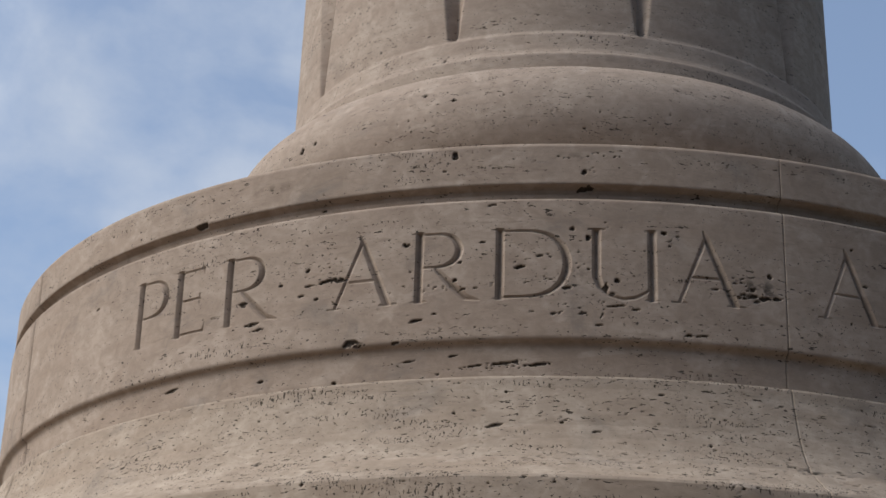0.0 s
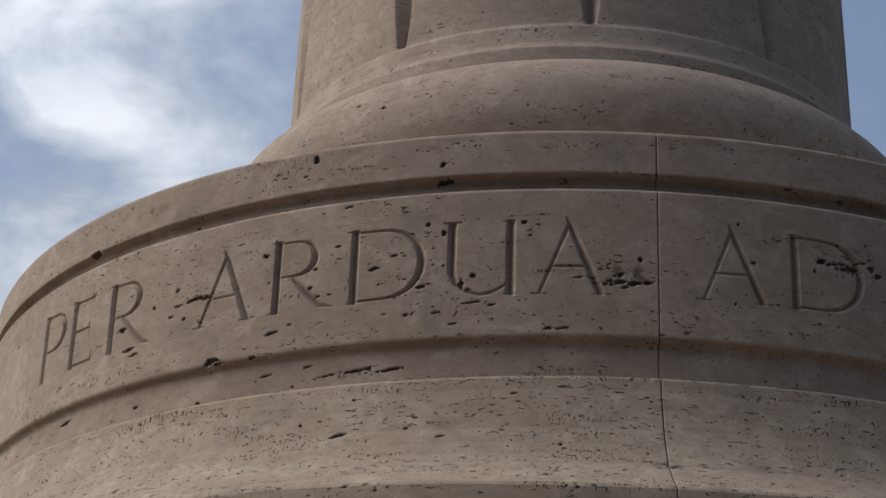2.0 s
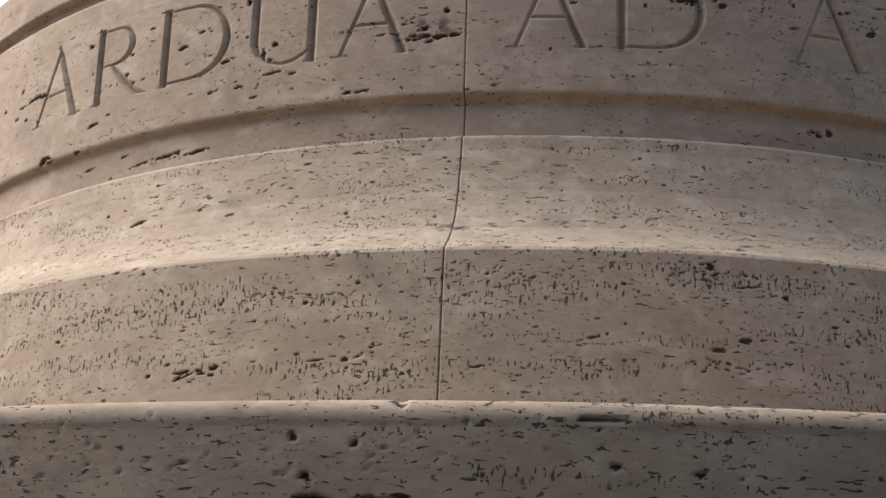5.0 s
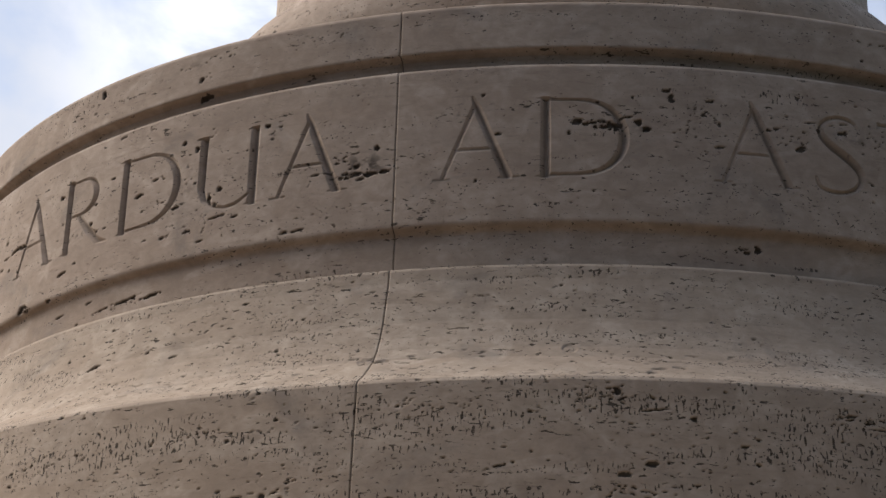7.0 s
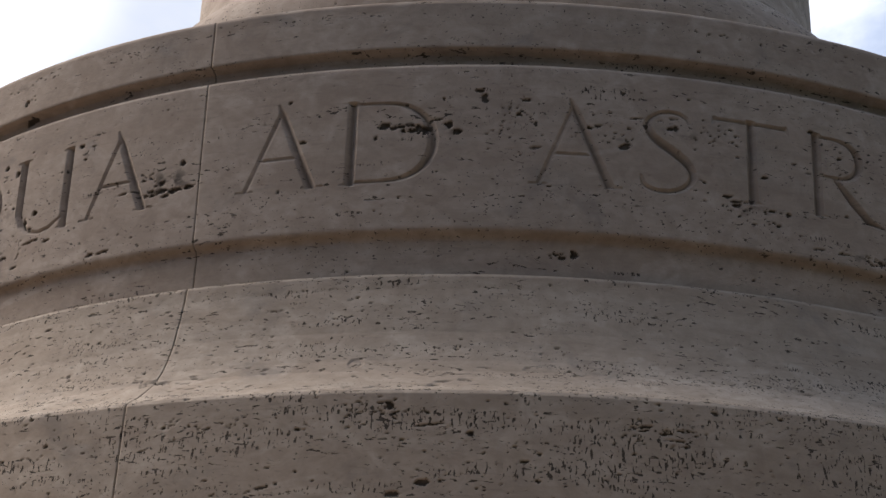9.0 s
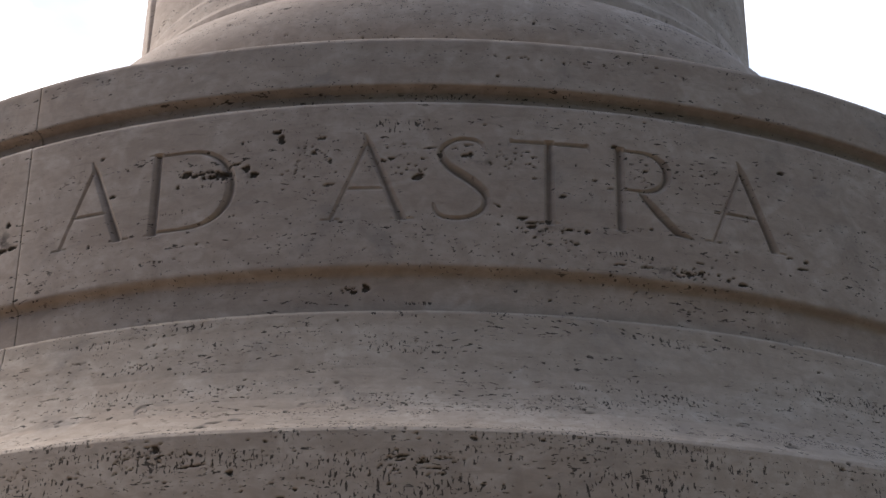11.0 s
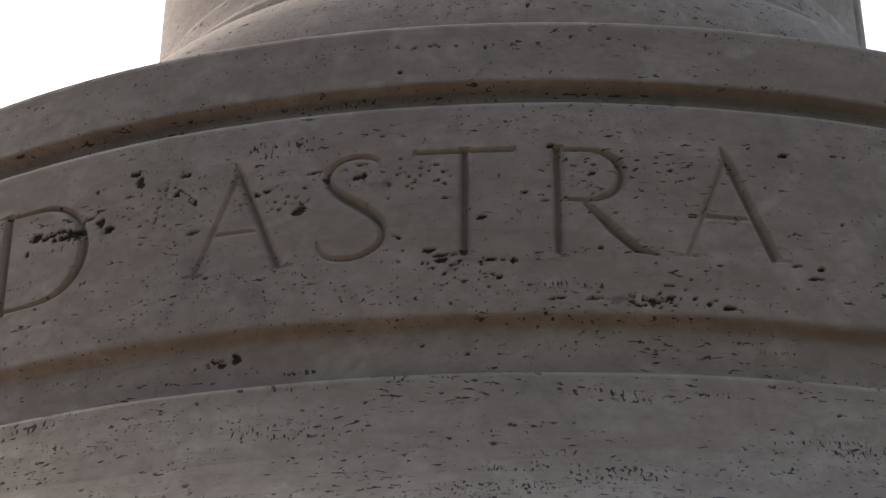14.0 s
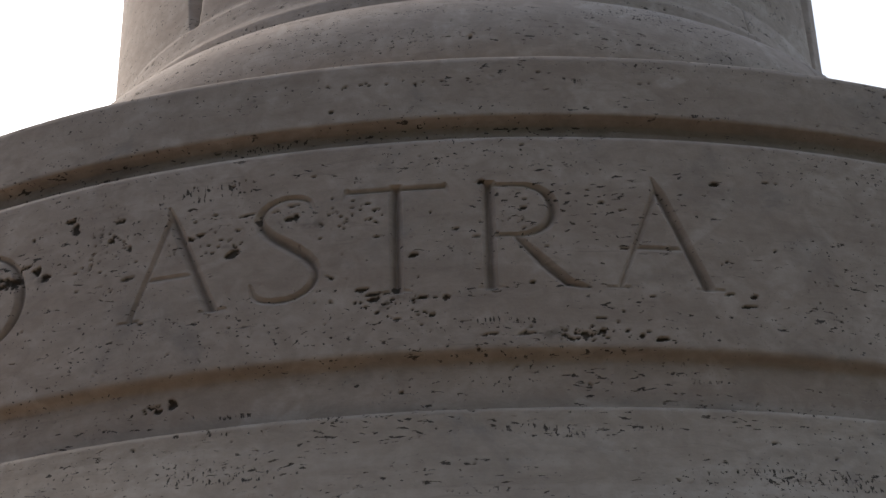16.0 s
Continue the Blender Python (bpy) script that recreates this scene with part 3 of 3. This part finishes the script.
NOTED_AD = [(-77.71, 0.1647, 0.0109, 0.0055, 0.0073), (-77.14, 0.1617, 0.0069, 0.0033, 0.0056), (-76.54, 0.1569, 0.0039, 0.0033, 0.0056), (-75.64, 0.1626, 0.0059, 0.0055, 0.0073), (-75.08, 0.1589, 0.0099, 0.0088, 0.0099),
            (-74.44, 0.1734, 0.0139, 0.0028, 0.0052), (-73.68, 0.1652, 0.0079, 0.0055, 0.0073), (-73.12, 0.1551, 0.0099, 0.0055, 0.0073), (-71.74, 0.2204, 0.0080, 0.0045, 0.0065), (-71.40, 0.2072, 0.0050, 0.0090, 0.0069),
            (-84.02, 0.2138, 0.0041, 0.0028, 0.0052), (-83.01, 0.1468, 0.0050, 0.0033, 0.0056), (-84.45, 0.0712, 0.0025, 0.0032, 0.0050), (-78.27, 0.1448, 0.0030, 0.0055, 0.0053), (-74.02, 0.2072, 0.0020, 0.0045, 0.0046),
            (-74.33, 0.0913, 0.0029, 0.0017, 0.0044), (-76.67, 0.0508, 0.0029, 0.0021, 0.0047), (-65.73, -0.0269, 0.0061, 0.0074, 0.0078), (-66.46, -0.0327, 0.0101, 0.0032, 0.0055)]
NOTED_AS = [(-62.68, 0.1399, 0.0108, 0.0041, 0.0062), (-62.51, 0.1445, 0.0077, 0.0025, 0.0049), (-61.86, 0.1876, 0.0109, 0.0015, 0.0042), (-61.20, 0.1785, 0.0054, 0.0042, 0.0063), (-60.39, 0.1874, 0.0069, 0.0015, 0.0042),
            (-59.43, 0.1931, 0.0084, 0.0015, 0.0042), (-59.62, 0.1761, 0.0076, 0.0033, 0.0056), (-59.30, 0.1783, 0.0038, 0.0042, 0.0060), (-64.24, 0.1713, 0.0079, 0.0021, 0.0046), (-64.81, 0.1673, 0.0048, 0.0042, 0.0063),
            (-68.23, 0.1307, 0.0083, 0.0021, 0.0046), (-68.77, 0.2069, 0.0085, 0.0026, 0.0050), (-63.52, 0.1939, 0.0040, 0.0017, 0.0043), (-62.58, 0.2272, 0.0031, 0.0026, 0.0050), (-69.29, 0.1838, 0.0043, 0.0043, 0.0063),
            (-68.21, 0.1684, 0.0025, 0.0068, 0.0050), (-58.41, 0.2276, 0.0030, 0.0026, 0.0050), (-57.11, 0.1610, 0.0045, 0.0025, 0.0049), (-67.37, 0.0707, 0.0065, 0.0016, 0.0043)]
NOTED_T = [(-55.32, 0.1776, 0.0044, 0.0037, 0.0059), (-55.69, 0.1868, 0.0059, 0.0015, 0.0042), (-56.46, 0.1735, 0.0022, 0.0021, 0.0046), (-55.27, 0.1445, 0.0059, 0.0016, 0.0043), (-53.45, 0.1184, 0.0065, 0.0032, 0.0055),
           (-51.29, 0.1485, 0.0058, 0.0020, 0.0046), (-50.38, 0.1375, 0.0058, 0.0016, 0.0043), (-52.56, 0.1709, 0.0022, 0.0025, 0.0047), (-48.18, 0.1237, 0.0022, 0.0024, 0.0047), (-47.96, 0.1728, 0.0059, 0.0025, 0.0049),
           (-47.69, 0.0798, 0.0036, 0.0020, 0.0046), (-50.03, 0.2078, 0.0059, 0.0042, 0.0063), (-54.35, 0.0782, 0.0079, 0.0048, 0.0067), (-55.94, 0.0801, 0.0116, 0.0032, 0.0055), (-55.49, 0.0733, 0.0101, 0.0024, 0.0049),
           (-55.41, 0.0670, 0.0101, 0.0032, 0.0055), (-53.06, 0.0659, 0.0086, 0.0024, 0.0049), (-51.91, 0.0650, 0.0050, 0.0036, 0.0058), (-52.58, 0.0449, 0.0050, 0.0031, 0.0055)]
NOTED_RA = [(-38.22, 0.2089, 0.0072, 0.0034, 0.0057), (-35.45, 0.2158, 0.0067, 0.0022, 0.0047), (-34.04, 0.2163, 0.0026, 0.0017, 0.0044), (-36.68, 0.0699, 0.0072, 0.0037, 0.0059), (-37.18, 0.0563, 0.0126, 0.0024, 0.0049),
            (-38.00, 0.0699, 0.0078, 0.0015, 0.0042), (-41.89, 0.0638, 0.0045, 0.0016, 0.0042), (-41.62, 0.0137, 0.0097, 0.0047, 0.0067), (-42.59, 0.0160, 0.0052, 0.0027, 0.0051), (-43.27, 0.0221, 0.0044, 0.0016, 0.0042),
            (-44.43, 0.0225, 0.0044, 0.0031, 0.0054), (-45.34, 0.0179, 0.0043, 0.0031, 0.0054), (-45.68, 0.0123, 0.0043, 0.0031, 0.0054), (-44.47, 0.0367, 0.0095, 0.0015, 0.0042), (-43.00, 0.1225, 0.0090, 0.0016, 0.0043),
            (-37.99, 0.1106, 0.0039, 0.0021, 0.0046), (-35.38, 0.1279, 0.0033, 0.0017, 0.0043), (-49.83, 0.0192, 0.0106, 0.0020, 0.0046), (-48.07, 0.0191, 0.0100, 0.0019, 0.0045)]
NOTED_LOW = [(-114.24, -0.0428, 0.0229, 0.0024, 0.0049), (-111.94, -0.0389, 0.0340, 0.0036, 0.0058), (-109.56, -0.0425, 0.0271, 0.0036, 0.0058), (-116.03, -0.0238, 0.0116, 0.0024, 0.0049), (-119.61, -0.0298, 0.0142, 0.0024, 0.0049),
             (-141.72, -0.0238, 0.0272, 0.0038, 0.0060), (-112.39, -0.1622, 0.0162, 0.0029, 0.0052), (-115.49, -0.1385, 0.0044, 0.0035, 0.0057), (-107.53, -0.1580, 0.0043, 0.0034, 0.0057), (-132.27, -0.0391, 0.0084, 0.0031, 0.0054),
             (-100.23, -0.0998, 0.0067, 0.0023, 0.0048), (-125.62, -0.0606, 0.0050, 0.0072, 0.0070), (-105.11, -0.1758, 0.0106, 0.0021, 0.0046)]
NOTED_BASE = [(-106.84, -0.4454, 0.0040, 0.0028, 0.0052), (-104.76, -0.4450, 0.0133, 0.0033, 0.0056), (-102.73, -0.4425, 0.0092, 0.0046, 0.0066), (-103.70, -0.4439, 0.0075, 0.0019, 0.0045), (-96.71, -0.4402, 0.0134, 0.0018, 0.0044),
              (-95.13, -0.4411, 0.0057, 0.0032, 0.0055), (-92.00, -0.4637, 0.0063, 0.0027, 0.0051), (-97.60, -0.3579, 0.0043, 0.0028, 0.0052), (-75.33, -0.4217, 0.0088, 0.0036, 0.0058), (-73.88, -0.4067, 0.0082, 0.0045, 0.0065),
              (-75.66, -0.3062, 0.0057, 0.0083, 0.0075), (-71.55, -0.3402, 0.0068, 0.0046, 0.0066), (-73.78, -0.3311, 0.0232, 0.0015, 0.0042), (-68.82, -0.3771, 0.0070, 0.0028, 0.0052), (-81.95, -0.4113, 0.0124, 0.0018, 0.0044),
              (-87.98, -0.4539, 0.0171, 0.0018, 0.0044), (-96.92, -0.1936, 0.0038, 0.0040, 0.0060), (-76.20, -0.4525, 0.0064, 0.0015, 0.0042), (-112.72, -0.1658, 0.0152, 0.0027, 0.0051)]


def noted(*lists):
    return [(deg * ARC, z, a * 0.84, b * 0.80, d, 0.12) for group in lists for deg, z, a, b, d in group]


# nests of pits: angle, height, half length, half height, count, largest
NESTS_BAND = [(-93.3, 0.096, 0.030, 0.009, 26, 0.0045), (-93.9, 0.123, 0.022, 0.012, 12, 0.003), (-75.4, 0.159, 0.030, 0.008, 20, 0.007), (-69.6, 0.182, 0.035, 0.022, 16, 0.0022),
              (-65.0, 0.170, 0.030, 0.014, 12, 0.0022), (-54.5, 0.061, 0.055, 0.018, 30, 0.0028), (-45.6, 0.018, 0.060, 0.010, 30, 0.0026), (-57.7, 0.170, 0.035, 0.020, 12, 0.002)]
NESTS_WORDS = [(-107.6, 0.130, 0.080, 0.040, 24, 0.003), (-117.8, 0.110, 0.070, 0.030, 20, 0.003), (-105.7, 0.050, 0.070, 0.020, 14, 0.003), (-45.4, 0.017, 0.035, 0.008, 12, 0.0045), (-62.6, 0.165, 0.060, 0.025, 18, 0.003),
               (-56.0, 0.175, 0.030, 0.020, 14, 0.0025), (-48.1, 0.150, 0.050, 0.030, 10, 0.0022), (-70.0, 0.150, 0.040, 0.040, 20, 0.0028)]
NESTS_LOW = [(-112.8, -0.043, 0.070, 0.006, 24, 0.003), (-123.8, 0.002, 0.020, 0.005, 8, 0.006), (-67.0, -0.029, 0.018, 0.005, 10, 0.004), (-126.8, 0.138, 0.06, 0.04, 18, 0.0019), (-105.9, 0.351, 0.09, 0.008, 12, 0.0024),
             (-54.0, 0.346, 0.10, 0.006, 16, 0.0025)]
NESTS_BASE = [(-103.8, -0.451, 0.045, 0.008, 14, 0.006), (-94.1, -0.442, 0.050, 0.030, 26, 0.004), (-76.3, -0.311, 0.035, 0.018, 26, 0.004), (-62.6, -0.333, 0.050, 0.018, 34, 0.005), (-85.3, -0.322, 0.090, 0.010, 20, 0.0024),
              (-97.7, -0.344, 0.100, 0.008, 20, 0.0024), (-109.9, -0.355, 0.110, 0.008, 20, 0.0024), (-74.1, -0.448, 0.060, 0.014, 24, 0.004)]


def nests(rng, *lists):
    return [pit for group in lists for row in group for pit in cluster(rng, *row)]


rng = np.random.default_rng(7)
for k, (j0, j1) in enumerate(zip(JOINTS, JOINTS[1:] + (194.0,))):
    seen = j1 < 0
    t0, t1 = j0 + GAP, j1 - GAP
    step = FINE if seen else 0.03
    s0, s1 = t0 * ARC, t1 * ARC
    if seen:
        fine = scatter(rng, s0, s1, -0.065, 0.372, 420, (0.0010, 0.0030), 0.006, 3 + k, 3.6)
        low = scatter(rng, s0, s1, -0.515, -0.285, 420, (0.0012, 0.0036), 0.007, 13 + k, 3.4)
        mid = scatter(rng, s0, s1, -0.285, -0.065, 420, (0.0011, 0.0036), 0.006, 23 + k, 4.5)
        split = scatter(rng, s0, s1, -0.282, -0.215, 110, (0.004, 0.016), 0.003, 63 + k, 12.0)
        chips = scatter(rng, s0, s1, -0.298, -0.284, 36, (0.0018, 0.005), 0.005, 73 + k, 2.5)
        mid += [(a, b, c, max(d, 0.0011), min(e, 0.003), f * 0.2) for a, b, c, d, e, f in split] + chips
        band_digs = [((-0.065, 0.38), fine + noted(NOTED_PER_ARDUA, NOTED_ARDUA, NOTED_UA, NOTED_AD, NOTED_AS, NOTED_T, NOTED_RA, NOTED_LOW) + nests(rng, NESTS_BAND, NESTS_WORDS, NESTS_LOW), 5 + k)]
        base_digs = [((-0.52, -0.065), low + mid + noted(NOTED_BASE, NOTED_LOW) + nests(rng, NESTS_BASE), 9 + k)]
    else:
        band_digs = base_digs = None
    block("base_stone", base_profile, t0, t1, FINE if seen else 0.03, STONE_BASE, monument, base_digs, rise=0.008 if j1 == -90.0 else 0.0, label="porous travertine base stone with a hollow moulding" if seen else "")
    band, flat, quad, fo, shade_soot = block("inscription_stone", band_profile, t0, t1, step, STONE, monument, band_digs, carving(j0, j1) if seen else None, stains=STAINS if seen else (),
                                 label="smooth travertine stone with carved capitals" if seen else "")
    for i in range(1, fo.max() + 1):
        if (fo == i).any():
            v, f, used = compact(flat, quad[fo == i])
            mesh_object("carved_letter", v, f, STONE, band, "V-cut Roman capital letter", shade_soot=shade_soot[used])

# mortar a little behind the face of each joint
core = [(r - 0.004, z) for r, z in base_profile[:-2]] + [(r - 0.004, z) for r, z in band_profile if z < 0.372]
for j in JOINTS:
    ring("mortar_joint", core, MORTAR, monument, j - 0.22, j + 0.22, n=3, label="narrow grey mortar joint")

# bottom ledge: a thin bright nose over a face that falls back
LR, LZ = 2.305, -0.728
nose = [(LR - 0.30, LZ + 0.035)] + arc(LR - 0.018, LZ - 0.012, 0.018, 80, -20, 10) + [(LR - 0.003, LZ - 0.05), (LR - 0.007, LZ - 0.10), (LR - 0.012, LZ - 0.15), (LR - 0.016, LZ - 0.20), (LR - 0.016, LZ - 0.30)]
nose.reverse()
for t0, t1 in ((-140.0, -50.0), (-50.0, 40.0), (40.0, 130.0), (130.0, 220.0)):
    seen = t0 == -140.0
    digs = None
    if seen:
        worn = scatter(rng, t0 * ARC, t1 * ARC, LZ - 0.25, LZ + 0.01, 1800, (0.0009, 0.0021), 0.005, 33, 1.6)
        worn += [(deg * ARC, LZ + z, a, b, d, tilt) for deg, z, a, b, d, tilt in (
            (-88.9, -0.080, 0.011, 0.004, 0.012, 0.05), (-87.6, -0.084, 0.018, 0.006, 0.016, -0.05), (-87.2, 0.002, 0.003, 0.005, 0.008, 0.1), (-89.4, -0.030, 0.0015, 0.005, 0.005, 0.1),
            (-89.1, -0.062, 0.002, 0.004, 0.006, 0.6), (-82.8, -0.051, 0.002, 0.002, 0.005, 0.0), (-81.1, -0.055, 0.002, 0.003, 0.005, 0.5), (-88.1, -0.034, 0.0018, 0.002, 0.005, 0.3), (-83.2, -0.012, 0.014, 0.0015, 0.004, 0.0))]
        digs = [((-2, 2), worn, 71)]
    block("ledge_stone", nose, t0, t1, 0.0024 if seen else 0.04, STONE_LEDGE, monument, digs, step_s=0.0016 if seen else None, label="weathered pitted travertine ledge" if seen else "")
ring("ledge_bed", [(1.43, -0.675), (LR - 0.29, LZ + 0.034)], STONE_LEDGE, monument, n=160, label="sloping top of the ledge")
ring("base_drum", [(LR - 0.09, LZ - 0.25), (LR - 0.09, -Z0 + 0.3)], STONE_LEDGE, monument, n=160, label="round travertine base wall")
ring("foot_step", [(LR - 0.06, -Z0 + 0.32), (LR + 0.20, -Z0 + 0.30), (LR + 0.23, -Z0 + 0.27), (LR + 0.23, -Z0)], STONE_BASE, monument, n=160, label="low round travertine step")

# torus and fillet
TC, TZ, TA = 0.675, 0.695, 0.157
torus = [(1.20, 0.383), (0.77, 0.44), (0.75, 0.50)] + arc(TC, TZ, TA, -62, 76, 60) + [(0.713, TZ + 0.155), (0.712, 0.885), (0.710, 0.890), (0.704, 0.894), (0.698, 0.905), (0.694, 0.922), (0.690, 0.950), (0.686, 0.9555)]
for t0, t1, seen in ((-172.0, -8.0, True), (-8.0, 188.0, False)):
    worn = scatter(rng, t0 * ARC, t1 * ARC, 0.58, 0.945, 420, (0.0014, 0.005), 0.006, 51, 3.4) if seen else []
    if seen:
        worn += [(-151.6 * ARC, 0.698, 0.012, 0.009, 0.012, 0.3), (-128.5 * ARC, 0.750, 0.009, 0.0045, 0.008, 0.0), (-148.6 * ARC, 0.705, 0.012, 0.005, 0.006, 0.8), (-129.5 * ARC, 0.900, 0.006, 0.004, 0.008, 0.2),
                 (-46.4 * ARC, 0.909, 0.018, 0.0045, 0.012, 0.0)]
    block("torus", torus, t0, t1, 0.003 if seen else 0.03, STONE_SHAFT, monument, [((0.5, 0.95), worn, 91)] if seen else None, label="plump rounded torus moulding")

# shaft with tapering channels
shaft_profile = [(0.686, 0.9555), (0.684, 0.957)] + [(0.684 - 0.006 * i / 90, 0.957 + 0.006 * i) for i in range(1, 110)] + [(0.65, 6.0)]


def channels(th, R, Z):
    off = (th + 92.7 + 18) % 36 - 18
    half = np.clip(1.0 + 10 * (Z - 0.955), 1.0, 6.0)
    cut = np.clip(1 - np.abs(off) / half, 0, 1) * 0.030
    return R - cut * np.clip((Z - 0.956) / 0.012, 0, 1)


ring("shaft", shaft_profile, STONE_SHAFT, monument, n=1440, label="tall round shaft with tapering vertical channels", shape=channels)


# ---- a palm in the distance ----
def palm_tree(x, y, height):
    palm = tagged(new("palm_tree"), "tall date palm with arching green fronds", "tree")
    palm.location = (x, y, -0.02)
    rg = random.Random(5)
    bm = bmesh.new()
    rings = []
    n, seg = 40, 14
    for i in range(n + 1):
        z = height * i / n
        r = 0.30 - 0.10 * i / n + 0.025 * (i % 2) + (0.12 if i == 0 else 0)
        rings.append([bm.verts.new((r * math.cos(2 * math.pi * j / seg) + 0.25 * math.sin(z * 0.14), r * math.sin(2 * math.pi * j / seg), z)) for j in range(seg)])
    for a, b in zip(rings, rings[1:]):
        for j in range(seg):
            bm.faces.new((a[j], a[(j + 1) % seg], b[(j + 1) % seg], b[j]))
    part("trunk", bm, BARK, palm, "ringed grey-brown trunk")
    top = Vector((0.25 * math.sin(height * 0.14), 0, height))
    for k in range(34):
        bm = bmesh.new()
        az, lift, long = k * 2.4 + rg.uniform(-0.2, 0.2), rg.uniform(-0.5, 1.25), rg.uniform(2.0, 2.7)
        out, side = Vector((math.cos(az), math.sin(az), 0)), Vector((-math.sin(az), math.cos(az), 0))
        spine = []
        for i in range(19):
            t = i / 18
            bend = lift - 1.5 * t * t
            step = (out * math.cos(bend) + Vector((0, 0, math.sin(bend)))) * long / 18
            spine.append((spine[-1] if spine else top) + step)
        for i in range(1, 19):
            along = (spine[i] - spine[i - 1]).normalized()
            w = 0.02 * (1 - i / 20)
            q = [bm.verts.new(spine[i - 1] + side * w), bm.verts.new(spine[i - 1] - side * w), bm.verts.new(spine[i] - side * w), bm.verts.new(spine[i] + side * w)]
            bm.faces.new(q)
            if i < 3:
                continue
            for sgn in (-1, 1):
                for half in (0.0, 0.5):
                    at = spine[i - 1].lerp(spine[i], half)
                    tip = at + (side * sgn * 0.75 + along * 0.8 + Vector((0, 0, -0.25 + rg.uniform(-0.1, 0.1)))).normalized() * (0.50 * math.sin(math.pi * min(0.96, 0.18 + 0.8 * i / 19)) + 0.08)
                    mid = at.lerp(tip, 0.4)
                    wide = along * 0.022
                    vs = [bm.verts.new(v) for v in (at, mid - wide, tip, mid + wide)]
                    bm.faces.new(vs)
        part("frond", bm, LEAF, palm)
    return palm


palm_tree(-9.63, 18.10, 10.65)
